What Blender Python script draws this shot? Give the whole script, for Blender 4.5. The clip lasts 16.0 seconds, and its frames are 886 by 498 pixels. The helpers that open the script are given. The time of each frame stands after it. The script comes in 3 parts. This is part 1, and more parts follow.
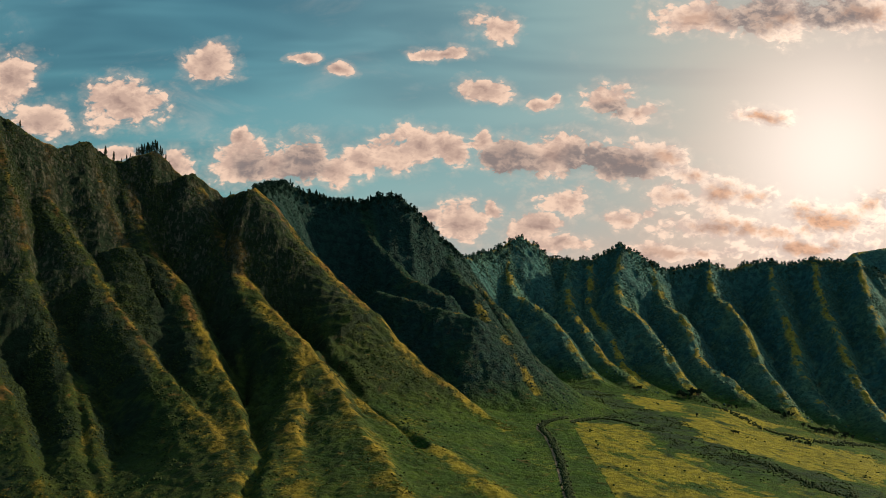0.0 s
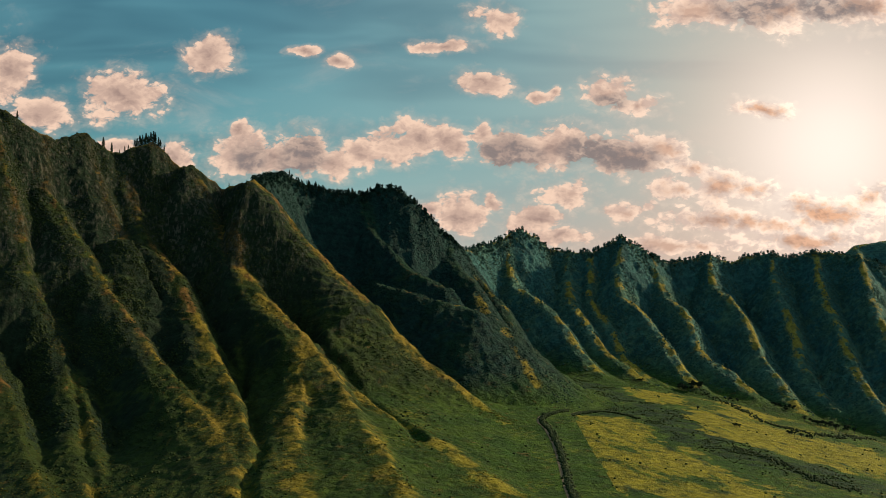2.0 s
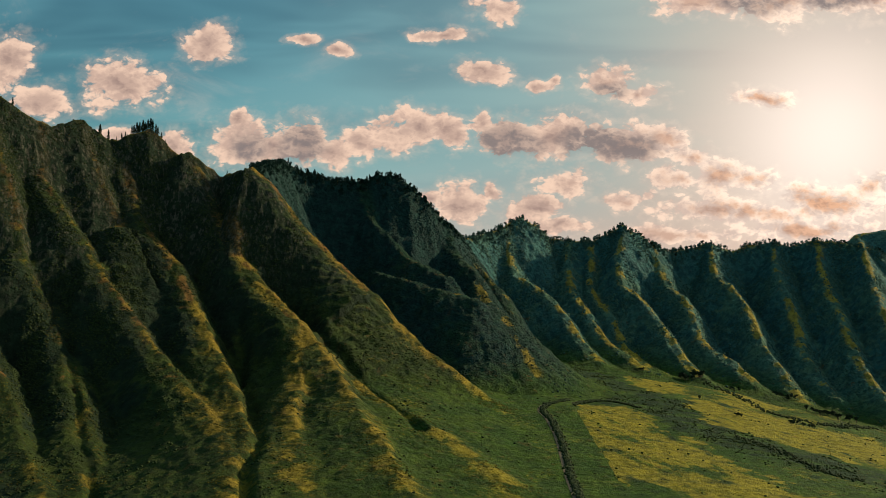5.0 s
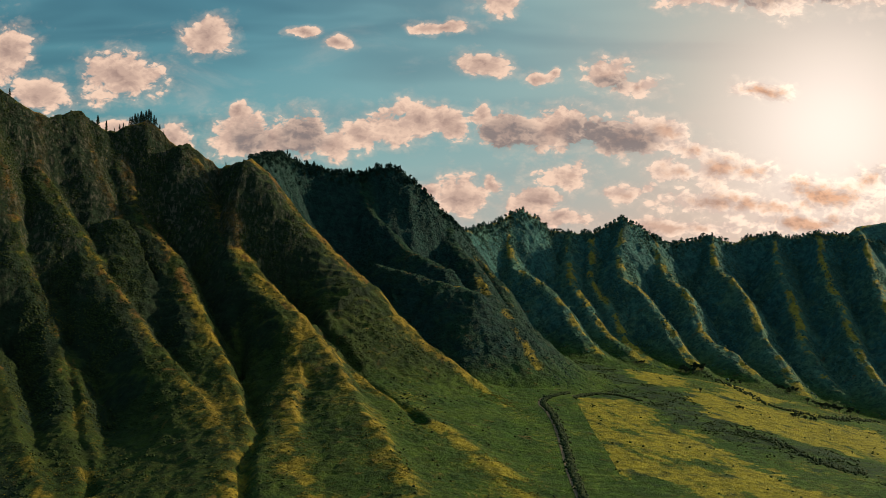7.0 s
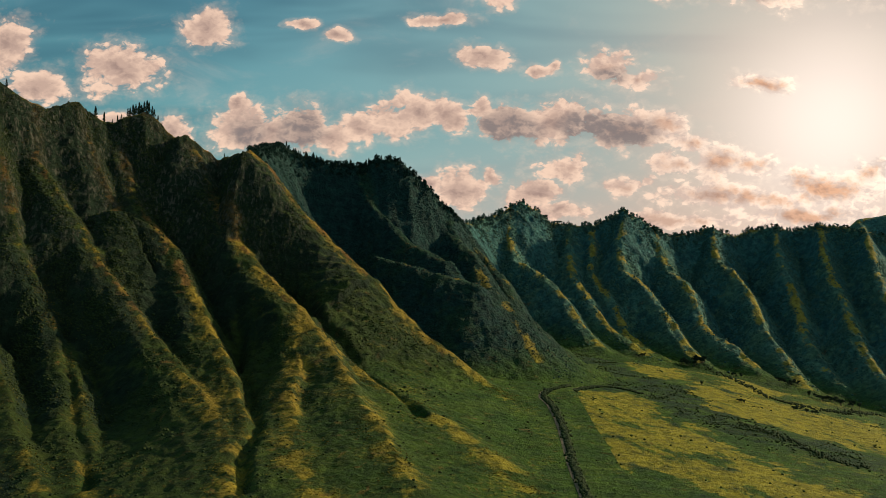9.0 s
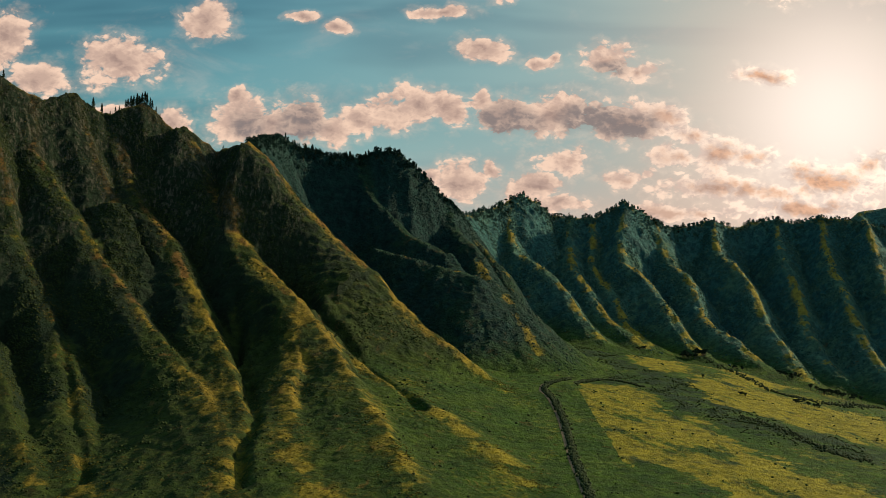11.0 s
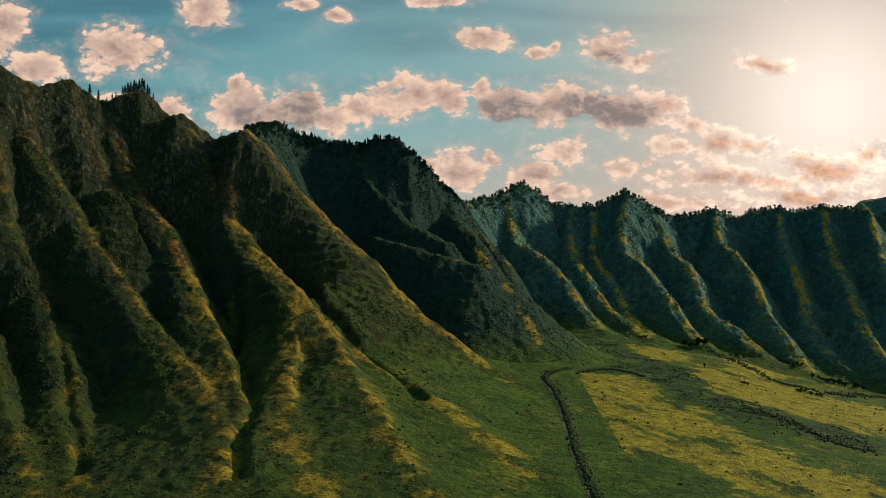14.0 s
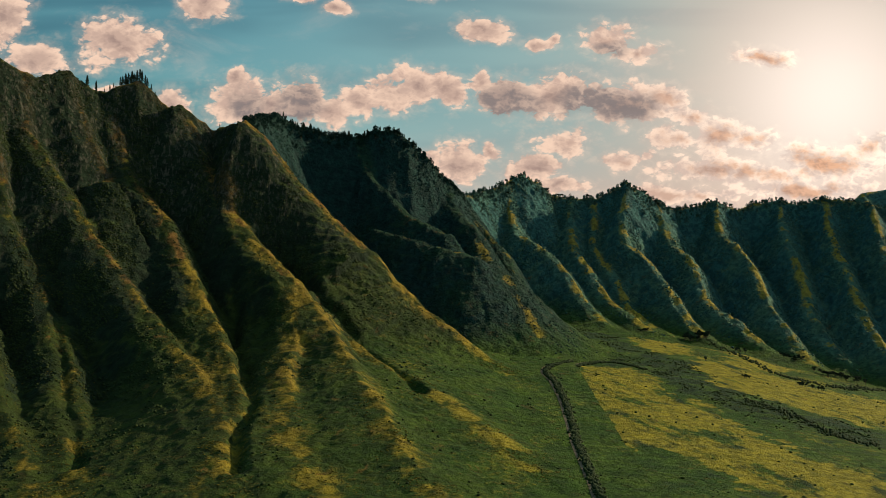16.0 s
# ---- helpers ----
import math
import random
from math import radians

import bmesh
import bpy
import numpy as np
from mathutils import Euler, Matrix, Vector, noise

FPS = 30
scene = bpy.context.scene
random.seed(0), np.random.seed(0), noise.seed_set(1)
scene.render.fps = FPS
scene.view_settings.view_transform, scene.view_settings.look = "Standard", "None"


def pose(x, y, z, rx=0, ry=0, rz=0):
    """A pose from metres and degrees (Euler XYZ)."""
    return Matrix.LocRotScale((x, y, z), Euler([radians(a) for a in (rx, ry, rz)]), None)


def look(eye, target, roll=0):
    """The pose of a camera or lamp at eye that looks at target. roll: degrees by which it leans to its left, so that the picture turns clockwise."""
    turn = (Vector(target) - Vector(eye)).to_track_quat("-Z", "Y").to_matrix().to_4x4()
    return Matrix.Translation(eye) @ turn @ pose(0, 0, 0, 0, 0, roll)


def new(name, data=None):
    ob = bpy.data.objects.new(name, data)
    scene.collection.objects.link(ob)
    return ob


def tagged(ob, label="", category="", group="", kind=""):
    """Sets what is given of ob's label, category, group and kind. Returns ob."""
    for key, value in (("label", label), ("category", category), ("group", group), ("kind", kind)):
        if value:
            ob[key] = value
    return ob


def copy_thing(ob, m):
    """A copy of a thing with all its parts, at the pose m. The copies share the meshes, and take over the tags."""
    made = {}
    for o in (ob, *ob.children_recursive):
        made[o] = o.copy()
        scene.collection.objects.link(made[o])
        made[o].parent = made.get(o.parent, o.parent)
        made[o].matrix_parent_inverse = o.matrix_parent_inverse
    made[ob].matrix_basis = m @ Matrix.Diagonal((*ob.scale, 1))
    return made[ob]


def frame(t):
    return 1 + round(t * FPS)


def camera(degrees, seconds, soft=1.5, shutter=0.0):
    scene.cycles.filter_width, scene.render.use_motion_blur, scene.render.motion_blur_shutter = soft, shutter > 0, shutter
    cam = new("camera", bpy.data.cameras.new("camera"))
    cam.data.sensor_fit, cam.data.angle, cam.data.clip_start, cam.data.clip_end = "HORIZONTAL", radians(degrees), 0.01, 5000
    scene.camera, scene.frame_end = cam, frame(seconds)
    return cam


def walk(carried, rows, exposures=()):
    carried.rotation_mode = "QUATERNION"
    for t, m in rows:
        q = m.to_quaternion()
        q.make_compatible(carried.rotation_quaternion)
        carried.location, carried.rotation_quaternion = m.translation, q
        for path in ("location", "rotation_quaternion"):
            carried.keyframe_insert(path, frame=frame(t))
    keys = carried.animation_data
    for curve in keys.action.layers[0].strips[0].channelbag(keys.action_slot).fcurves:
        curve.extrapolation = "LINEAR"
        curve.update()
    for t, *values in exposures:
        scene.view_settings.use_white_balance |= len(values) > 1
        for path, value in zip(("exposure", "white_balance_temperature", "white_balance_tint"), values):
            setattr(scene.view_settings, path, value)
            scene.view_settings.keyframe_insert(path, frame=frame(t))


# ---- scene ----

# ---- camera: a slow straight flight up the valley, tilting gently down ----
cam = camera(46.7, 16.0, soft=0.85)
walk(cam, [(t, pose(-3.7 * t / 16, 75.0 * t / 16, 190.0 - 1.94 * t / 16,
                    90 + 5.0 - 3.258 * t / 16, -0.148 * t / 16, -0.138 * t / 16))
           for t in (0, 2, 4, 6, 8, 10, 12, 14, 16)],
     exposures=[(0, 0.0, 6500, 10), (16, 0.0, 6500, 10)])

# ---- light: a low sun ahead and to the right, veiled by broken cloud ----
SUN_AZIMUTH, SUN_HEIGHT = 68.0, 22.0
sun_way = Vector((math.sin(radians(SUN_AZIMUTH)) * math.cos(radians(SUN_HEIGHT)),
                  math.cos(radians(SUN_AZIMUTH)) * math.cos(radians(SUN_HEIGHT)), math.sin(radians(SUN_HEIGHT))))
sun = new("sun", bpy.data.lights.new("sun", "SUN"))
sun.data.energy, sun.data.angle, sun.data.color = 4.6, radians(0.6), (0.97, 0.82, 0.50)
sun.matrix_world = look(sun_way * 3000, (0, 0, 0))


# ---- node helpers ----
class Graph:
    """Short forms for building node trees."""

    def __init__(self, tree):
        self.tree = tree
        tree.nodes.clear()

    def add(self, kind, **sockets):
        n = self.tree.nodes.new(kind)
        for key, v in sockets.items():
            self.feed(n.inputs[key.replace("_", " ")], v)
        return n

    def feed(self, socket, v):
        if isinstance(v, bpy.types.NodeSocket):
            self.tree.links.new(v, socket)
        else:
            socket.default_value = v

    def math(self, op, a, b=0.0, c=0.0, clamp=False):
        n = self.tree.nodes.new("ShaderNodeMath")
        n.operation, n.use_clamp = op, clamp
        for s, v in zip(n.inputs, (a, b, c)):
            self.feed(s, v)
        return n.outputs[0]

    def vec(self, op, a, b=(0, 0, 0)):
        n = self.tree.nodes.new("ShaderNodeVectorMath")
        n.operation = op
        self.feed(n.inputs[0], a)
        self.feed(n.inputs[1], b)
        return n.outputs["Value"] if op in ("LENGTH", "DOT_PRODUCT") else n.outputs[0]

    def mix(self, f, a, b, blend="MIX"):
        n = self.tree.nodes.new("ShaderNodeMix")
        n.data_type, n.blend_type = "RGBA", blend
        self.feed(n.inputs[0], f)
        self.feed(n.inputs[6], a)
        self.feed(n.inputs[7], b)
        return n.outputs[2]

    def step(self, v, lo, hi, to_lo=0.0, to_hi=1.0):
        n = self.tree.nodes.new("ShaderNodeMapRange")
        n.interpolation_type = "SMOOTHSTEP"
        for s, x in zip(n.inputs, (v, lo, hi, to_lo, to_hi)):
            self.feed(s, x)
        return n.outputs[0]

    def noise(self, v, scale, detail=4.0, rough=0.55, distort=0.0, dims="3D"):
        n = self.tree.nodes.new("ShaderNodeTexNoise")
        n.noise_dimensions = dims
        self.feed(n.inputs["Vector"], v)
        for key, x in (("Scale", scale), ("Detail", detail), ("Roughness", rough), ("Distortion", distort)):
            self.feed(n.inputs[key], x)
        return n.outputs["Fac"]


# ---- sky: daylight with banks of broken cumulus, brightest about the sun ----
# each cloud is a soft round lobe: tangent of its bearing, tangent of its height, half width, half height
BANK = [(-0.212, 0.170, 0.024, 0.016), (-0.168, 0.173, 0.024, 0.018), (-0.079, 0.176, 0.027, 0.017), (0.004, 0.186, 0.024, 0.018), (-0.196, 0.176, 0.038, 0.024), (-0.199, 0.196, 0.012, 0.011), (-0.140, 0.175, 0.033, 0.024), (-0.107, 0.166, 0.025, 0.017), (-0.051, 0.186, 0.038, 0.021), (-0.022, 0.190, 0.030, 0.023), (0.010, 0.179, 0.024, 0.016), (0.038, 0.196, 0.015, 0.011), (0.065, 0.181, 0.036, 0.023), (0.113, 0.182, 0.045, 0.023), (0.174, 0.170, 0.055, 0.023), (0.221, 0.178, 0.025, 0.016), (0.243, 0.159, 0.024, 0.012)]
LEFT_CLOUDS = [(-0.432, 0.254, 0.028, 0.034), (-0.394, 0.219, 0.038, 0.024), (-0.316, 0.230, 0.045, 0.026), (-0.229, 0.272, 0.028, 0.021), (-0.321, 0.183, 0.019, 0.010), (-0.261, 0.170, 0.018, 0.017)]
HIGH_CLOUDS = [(0.041, 0.243, 0.030, 0.013), (0.096, 0.234, 0.017, 0.008), (0.109, 0.239, 0.007, 0.006), (0.166, 0.235, 0.031, 0.015), (0.194, 0.222, 0.030, 0.013), (0.316, 0.221, 0.031, 0.008), (-0.138, 0.275, 0.015, 0.006), (-0.099, 0.265, 0.016, 0.007), (0.001, 0.281, 0.029, 0.007), (0.055, 0.309, 0.026, 0.017), (0.262, 0.319, 0.052, 0.020), (0.340, 0.321, 0.068, 0.024), (0.419, 0.324, 0.052, 0.027)]
LOW_CLOUDS = [(0.126, 0.138, 0.034, 0.017), (0.050, 0.129, 0.013, 0.009), (0.018, 0.115, 0.036, 0.023), (-0.018, 0.123, 0.022, 0.010), (0.090, 0.109, 0.034, 0.013), (0.179, 0.118, 0.033, 0.009), (0.112, 0.090, 0.044, 0.010), (0.232, 0.138, 0.033, 0.013), (0.266, 0.139, 0.028, 0.020), (0.301, 0.138, 0.040, 0.017), (0.262, 0.110, 0.063, 0.014), (0.312, 0.105, 0.052, 0.014), (0.370, 0.118, 0.061, 0.019), (0.420, 0.132, 0.036, 0.015), (0.231, 0.087, 0.083, 0.011), (0.353, 0.088, 0.072, 0.012)]
GREY_HEARTS = [(-0.190, 0.172, 0.018, 0.012), (-0.141, 0.173, 0.022, 0.018), (0.065, 0.178, 0.028, 0.016), (0.149, 0.174, 0.033, 0.015), (0.179, 0.168, 0.027, 0.013), (0.307, 0.327, 0.036, 0.018), (0.385, 0.327, 0.036, 0.018), (0.169, 0.227, 0.018, 0.007)]

world = bpy.data.worlds.new("sky")
scene.world = world
world.use_nodes = True
g = Graph(world.node_tree)
coord = g.add("ShaderNodeTexCoord").outputs["Generated"]
sep = g.add("ShaderNodeSeparateXYZ", Vector=coord)
sx, sy, sz = sep.outputs
ahead = g.math("MAXIMUM", sy, 0.05)
plane = g.add("ShaderNodeCombineXYZ", X=g.math("DIVIDE", sx, ahead), Y=g.math("DIVIDE", sz, ahead), Z=0.0).outputs[0]

sky = g.add("ShaderNodeTexSky")
sky.sky_type, sky.sun_disc = "NISHITA", False
sky.sun_elevation, sky.sun_rotation = radians(SUN_HEIGHT), radians(SUN_AZIMUTH)
sky.air_density, sky.dust_density, sky.ozone_density = 1.0, 0.6, 1.0
clear = g.mix(1.0, sky.outputs[0], (0.046, 0.078, 0.068, 1), "MULTIPLY")

# veil of thin high haze that the sun lights from behind
to_sun = g.vec("DOT_PRODUCT", coord, (0.354, 0.920, 0.166))
glow_wide = g.math("POWER", g.math("MAXIMUM", to_sun, 0.0), 66.0)
glow_near = g.math("POWER", g.math("MAXIMUM", to_sun, 0.0), 240.0)
streak_at = g.add("ShaderNodeMapping", Vector=plane)
streak_at.inputs["Rotation"].default_value = (0, 0, radians(18))
streak_at.inputs["Scale"].default_value = (2.0, 11.0, 1.0)
rays = g.noise(streak_at.outputs[0], 1.6, 3.0, 0.5, 0.4)
clear = g.mix(g.step(rays, 0.35, 0.65), g.mix(1.0, clear, (0.70, 0.80, 0.86, 1), "MULTIPLY"), g.mix(1.0, clear, (1.25, 1.30, 1.26, 1), "MULTIPLY"))
bearing = g.math("DIVIDE", sx, ahead)
mist = g.math("MULTIPLY", g.math("SUBTRACT", 1.0, g.step(sz, 0.08, 0.30)), g.step(bearing, -0.45, 0.10))
clear = g.mix(g.math("MULTIPLY", mist, 0.80), clear, (0.27, 0.39, 0.40, 1))
open_sky = g.math("MULTIPLY", g.step(bearing, -0.25, 0.20), g.step(rays, 0.30, 0.60, 0.50, 0.85))
clear = g.mix(open_sky, clear, (0.29, 0.44, 0.43, 1))
low = g.math("MULTIPLY", g.math("SUBTRACT", 1.0, g.step(sz, 0.03, 0.17)), g.step(bearing, -0.25, 0.20))
clear = g.mix(g.math("MULTIPLY", low, 0.85), clear, (0.66, 0.47, 0.38, 1))
wisps = g.noise(g.vec("MULTIPLY", plane, (1.0, 2.2, 1.0)), 7.0, 8.0, 0.62, 0.6)
clear = g.mix(g.step(wisps, 0.52, 0.82, 0.0, 0.40), clear, (0.58, 0.52, 0.47, 1))
veil = g.mix(g.math("MULTIPLY", glow_wide, 0.92), clear, (0.86, 0.58, 0.42, 1))
glow = g.vec("SCALE", (0.34, 0.42, 0.44))
g.feed(glow.node.inputs["Scale"], glow_near)
veil = g.vec("ADD", veil, glow)


def lobes(items, v):
    field = None
    for u, h, ru, rh in items:
        m = g.add("ShaderNodeMapping")
        m.vector_type = "TEXTURE"
        g.feed(m.inputs["Vector"], v)
        m.inputs["Location"].default_value = (u, h, 0)
        m.inputs["Scale"].default_value = (ru, rh, 1)
        d = g.math("SUBTRACT", 1.0, g.vec("LENGTH", m.outputs[0]))
        field = d if field is None else g.math("SMOOTH_MAX", field, d, 0.25)
    return g.math("MAXIMUM", field, -1.0)


def billows(v):
    """Cauliflower cloud relief: small round billows on a broad ragged swell."""
    big = g.noise(v, 21.0, 7.0, 0.54, 0.25)
    cells = g.tree.nodes.new("ShaderNodeTexVoronoi")
    cells.feature = "SMOOTH_F1"
    warp = g.tree.nodes.new("ShaderNodeTexNoise")
    g.feed(warp.inputs["Vector"], v)
    warp.inputs["Scale"].default_value, warp.inputs["Detail"].default_value = 70.0, 5.0
    shift = g.vec("SCALE", g.vec("SUBTRACT", warp.outputs["Color"], (0.5, 0.5, 0.5)))
    shift.node.inputs["Scale"].default_value = 0.016
    g.feed(cells.inputs["Vector"], g.vec("ADD", v, shift))
    cells.inputs["Scale"].default_value, cells.inputs["Detail"].default_value = 85.0, 2.0
    cells.inputs["Roughness"].default_value, cells.inputs["Smoothness"].default_value = 0.6, 0.3
    round_tops = g.math("SUBTRACT", 0.42, cells.outputs["Distance"])
    return g.math("ADD", g.math("MULTIPLY", g.math("SUBTRACT", big, 0.5), 3.0), g.math("MULTIPLY", round_tops, 0.75))


drift = g.tree.nodes.new("ShaderNodeTexNoise")
g.feed(drift.inputs["Vector"], plane)
drift.inputs["Scale"].default_value, drift.inputs["Detail"].default_value = 24.0, 2.0
torn = g.vec("SCALE", g.vec("SUBTRACT", drift.outputs["Color"], (0.5, 0.5, 0.5)))
torn.node.inputs["Scale"].default_value = 0.026
ragged_plane = g.vec("ADD", plane, torn)
flat = g.vec("MULTIPLY", plane, (0.8, 1.15, 1.0))
puff = billows(flat)
lit_side = billows(g.vec("ADD", flat, (0.004, 0.007, 0)))
relief = g.math("SUBTRACT", puff, lit_side)
field = lobes(BANK, ragged_plane)
for group in (LEFT_CLOUDS, HIGH_CLOUDS, LOW_CLOUDS):
    field = g.math("MAXIMUM", field, lobes(group, ragged_plane))
mass = g.math("ADD", g.math("MULTIPLY", field, 1.6), puff)
cover = g.math("MAXIMUM", g.step(mass, -0.42, 0.02), g.step(mass, -1.2, 0.1, 0.0, 0.30))
thick = g.step(mass, 0.05, 1.25)
hearts = g.step(g.math("ADD", lobes(GREY_HEARTS, ragged_plane), g.math("MULTIPLY", puff, 0.45)), -0.75, 0.10)
near_sun = g.math("POWER", g.math("MAXIMUM", to_sun, 0.0), 110.0)
edge = g.mix(near_sun, (0.80, 0.575, 0.45, 1), (1.16, 0.98, 0.82, 1))
core = g.mix(near_sun, (0.50, 0.355, 0.295, 1), (0.82, 0.46, 0.28, 1))
tint = g.mix(thick, edge, core)
tint = g.mix(g.step(relief, -0.45, 0.45), g.mix(1.0, tint, (0.76, 0.74, 0.76, 1), "MULTIPLY"), g.mix(1.0, tint, (1.16, 1.14, 1.10, 1), "MULTIPLY"))
tint = g.mix(g.math("MULTIPLY", hearts, g.step(relief, -0.45, 0.45, 0.90, 0.45)), tint, (0.235, 0.20, 0.195, 1))
faded = g.math("MULTIPLY", cover, g.step(sy, 0.1, 0.4))
whole = g.mix(faded, veil, tint)
back = g.add("ShaderNodeBackground", Color=whole, Strength=1.0)
g.tree.links.new(back.outputs[0], g.add("ShaderNodeOutputWorld").inputs["Surface"])


# ---- materials ----
def surface(name, build, rough=0.85):
    """A node material: build(graph, position) gives colour and height in metres."""
    m = bpy.data.materials.new(name)
    m.use_nodes = True
    k = Graph(m.node_tree)
    pos = k.add("ShaderNodeNewGeometry").outputs["Position"]
    colour, height = build(k, pos)
    b = k.add("ShaderNodeBsdfPrincipled", Base_Color=colour, Roughness=rough)
    b.inputs["Specular IOR Level"].default_value = 0.15
    if height is not None:
        bump = k.add("ShaderNodeBump", Height=height, Distance=1.0, Strength=1.0)
        k.tree.links.new(bump.outputs[0], b.inputs["Normal"])
    k.tree.links.new(b.outputs[0], k.add("ShaderNodeOutputMaterial").inputs["Surface"])
    return m


def slope_cover(k, pos, grass_a=(0.020, 0.036, 0.007, 1), grass_b=(0.036, 0.050, 0.009, 1), gold=(0.23, 0.155, 0.020, 1),
                brush=(0.009, 0.020, 0.012, 1), relief=1.0):
    """Grass, dry grass, scrub and bare red earth on steep volcanic slopes."""
    dry = k.add("ShaderNodeAttribute")
    dry.attribute_name = "dry"
    wood = k.add("ShaderNodeAttribute")
    wood.attribute_name = "scrub"
    low = k.add("ShaderNodeAttribute")
    low.attribute_name = "valley"
    red = k.add("ShaderNodeAttribute")
    red.attribute_name = "earth"
    grass_a = k.mix(low.outputs["Fac"], grass_a, (0.023, 0.062, 0.005, 1))
    grass_b = k.mix(low.outputs["Fac"], grass_b, (0.052, 0.094, 0.007, 1))
    gold = k.mix(low.outputs["Fac"], gold, (0.245, 0.205, 0.016, 1))
    brush = k.mix(low.outputs["Fac"], brush, (0.014, 0.034, 0.014, 1))
    fine = k.noise(pos, 0.16, 6.0, 0.65)
    tuft = k.noise(pos, 0.55, 5.0, 0.7)
    broad = k.noise(pos, 0.018, 5.0, 0.6)
    col = k.mix(k.step(broad, 0.35, 0.65), grass_a, grass_b)
    dryness = k.math("ADD", dry.outputs["Fac"], k.math("MULTIPLY", k.math("SUBTRACT", fine, 0.5), 1.2))
    col = k.mix(k.step(dryness, 0.30, 0.85), col, gold)
    earth = k.noise(pos, 0.045, 6.0, 0.7, 0.6)
    col = k.mix(k.math("MULTIPLY", k.step(k.math("ADD", earth, k.math("MULTIPLY", red.outputs["Fac"], 0.22)), 0.58, 0.74), 0.8),
                col, (0.17, 0.082, 0.024, 1))
    scrub_dim = k.math("ADD", wood.outputs["Fac"], k.math("MULTIPLY", k.math("SUBTRACT", tuft, 0.5), 1.6))
    col = k.mix(k.math("MULTIPLY", k.step(scrub_dim, 0.30, 0.75), 0.9), col, brush)
    col = k.mix(1.0, col, k.mix(tuft, (0.55, 0.55, 0.55, 1), (1.45, 1.45, 1.45, 1)), "MULTIPLY")
    canopy = k.noise(pos, 0.085, 4.0, 0.6, 0.5)
    col = k.mix(1.0, col, k.mix(k.step(canopy, 0.34, 0.66), (0.66, 0.68, 0.70, 1), (1.38, 1.34, 1.25, 1)), "MULTIPLY")
    rocky = k.add("ShaderNodeAttribute")
    rocky.attribute_name = "rock"
    streak = k.noise(k.vec("MULTIPLY", pos, (1.0, 1.0, 0.22)), 0.22, 5.0, 0.65)
    bare = k.math("MULTIPLY", rocky.outputs["Fac"], k.step(streak, 0.50, 0.62))
    col = k.mix(k.math("MULTIPLY", bare, 0.8), col, (0.10, 0.088, 0.070, 1))
    height = k.math("ADD", k.math("MULTIPLY", tuft, 1.8), k.math("MULTIPLY", fine, 5.0 * relief))
    return col, height


SLOPE = surface("green_slope", slope_cover)
# the peak's shade is put into this darker teal copy of the cover
SHADY = surface("shaded_wooded_slope", lambda k, p: slope_cover(k, p, (0.008, 0.034, 0.028, 1), (0.015, 0.046, 0.024, 1), (0.20, 0.15, 0.02, 1),
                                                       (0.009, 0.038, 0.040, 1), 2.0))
# distance haze is put into these lifted blue-green base colours
FAR_SLOPE = surface("haze_tinted_slope", lambda k, p: slope_cover(k, p, (0.058, 0.145, 0.128, 1), (0.082, 0.156, 0.105, 1), (0.30, 0.225, 0.040, 1),
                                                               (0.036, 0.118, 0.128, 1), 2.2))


# ---- noise on arrays ----
_rng = np.random.RandomState(7)
_PERM = np.concatenate([_rng.permutation(512)] * 2)
_ANG = _rng.rand(512) * 2 * np.pi


def perlin(x, y, seed=0):
    xi, yi = np.floor(x).astype(int), np.floor(y).astype(int)
    fx, fy = x - xi, y - yi
    u, v = fx * fx * fx * (fx * (fx * 6 - 15) + 10), fy * fy * fy * (fy * (fy * 6 - 15) + 10)

    def corner(i, j):
        a = _ANG[_PERM[(_PERM[(xi + i + seed * 37) % 512] + yi + j) % 512]]
        return np.cos(a) * (fx - i) + np.sin(a) * (fy - j)

    top = corner(0, 0) * (1 - u) + corner(1, 0) * u
    return (top * (1 - v) + (corner(0, 1) * (1 - u) + corner(1, 1) * u) * v) * 1.5


def fractal(x, y, size, octaves=5, gain=0.5, seed=0):
    total, amp = np.zeros_like(x), 1.0
    for o in range(octaves):
        total += amp * perlin(x / size, y / size, seed + o)
        size, amp = size / 2.03, amp * gain
    return total


def ridged(x, y, size, octaves=4, gain=0.5, seed=0):
    total, amp = np.zeros_like(x), 1.0
    for o in range(octaves):
        total += amp * (1 - 2 * np.abs(perlin(x / size, y / size, seed + o)))
        size, amp = size / 2.1, amp * gain
    return total


# ---- the lie of the land ----
def floor_height(x, y):
    """The valley floor: a broad fan that falls towards the stream and the sea."""
    a = np.clip(x / 1000, -0.35, 0.95)
    b = np.clip(y / 1000 - 1.5, -0.65, 0.65)
    z = 60.6 - 5.0 * a + 127.9 * b - 153.0 * a * a - 52.1 * a * b - 6.1 * b * b
    z = z + 24.0 * np.exp(-((x + 120) / 140) ** 2 - ((y - 1300) / 260) ** 2)
    return z + 3.0 * fractal(x, y, 160, 4, 0.5, 3) + 0.5 * fractal(x, y, 14, 3, 0.6, 5)


LEFT, MID, FAR, DISTANT = [], [], [], []


def spur(massif, steep, easy, eased, crest, rounded=4.0):
    """A crest line, from its top down, with the fall of its flanks at the top and lower down, where that is reached, and how round its back is."""
    c = np.array(crest, float)
    massif.append((steep, easy, eased, rounded, c, np.hypot(*np.diff(c[:, :2], axis=0).T).sum()))


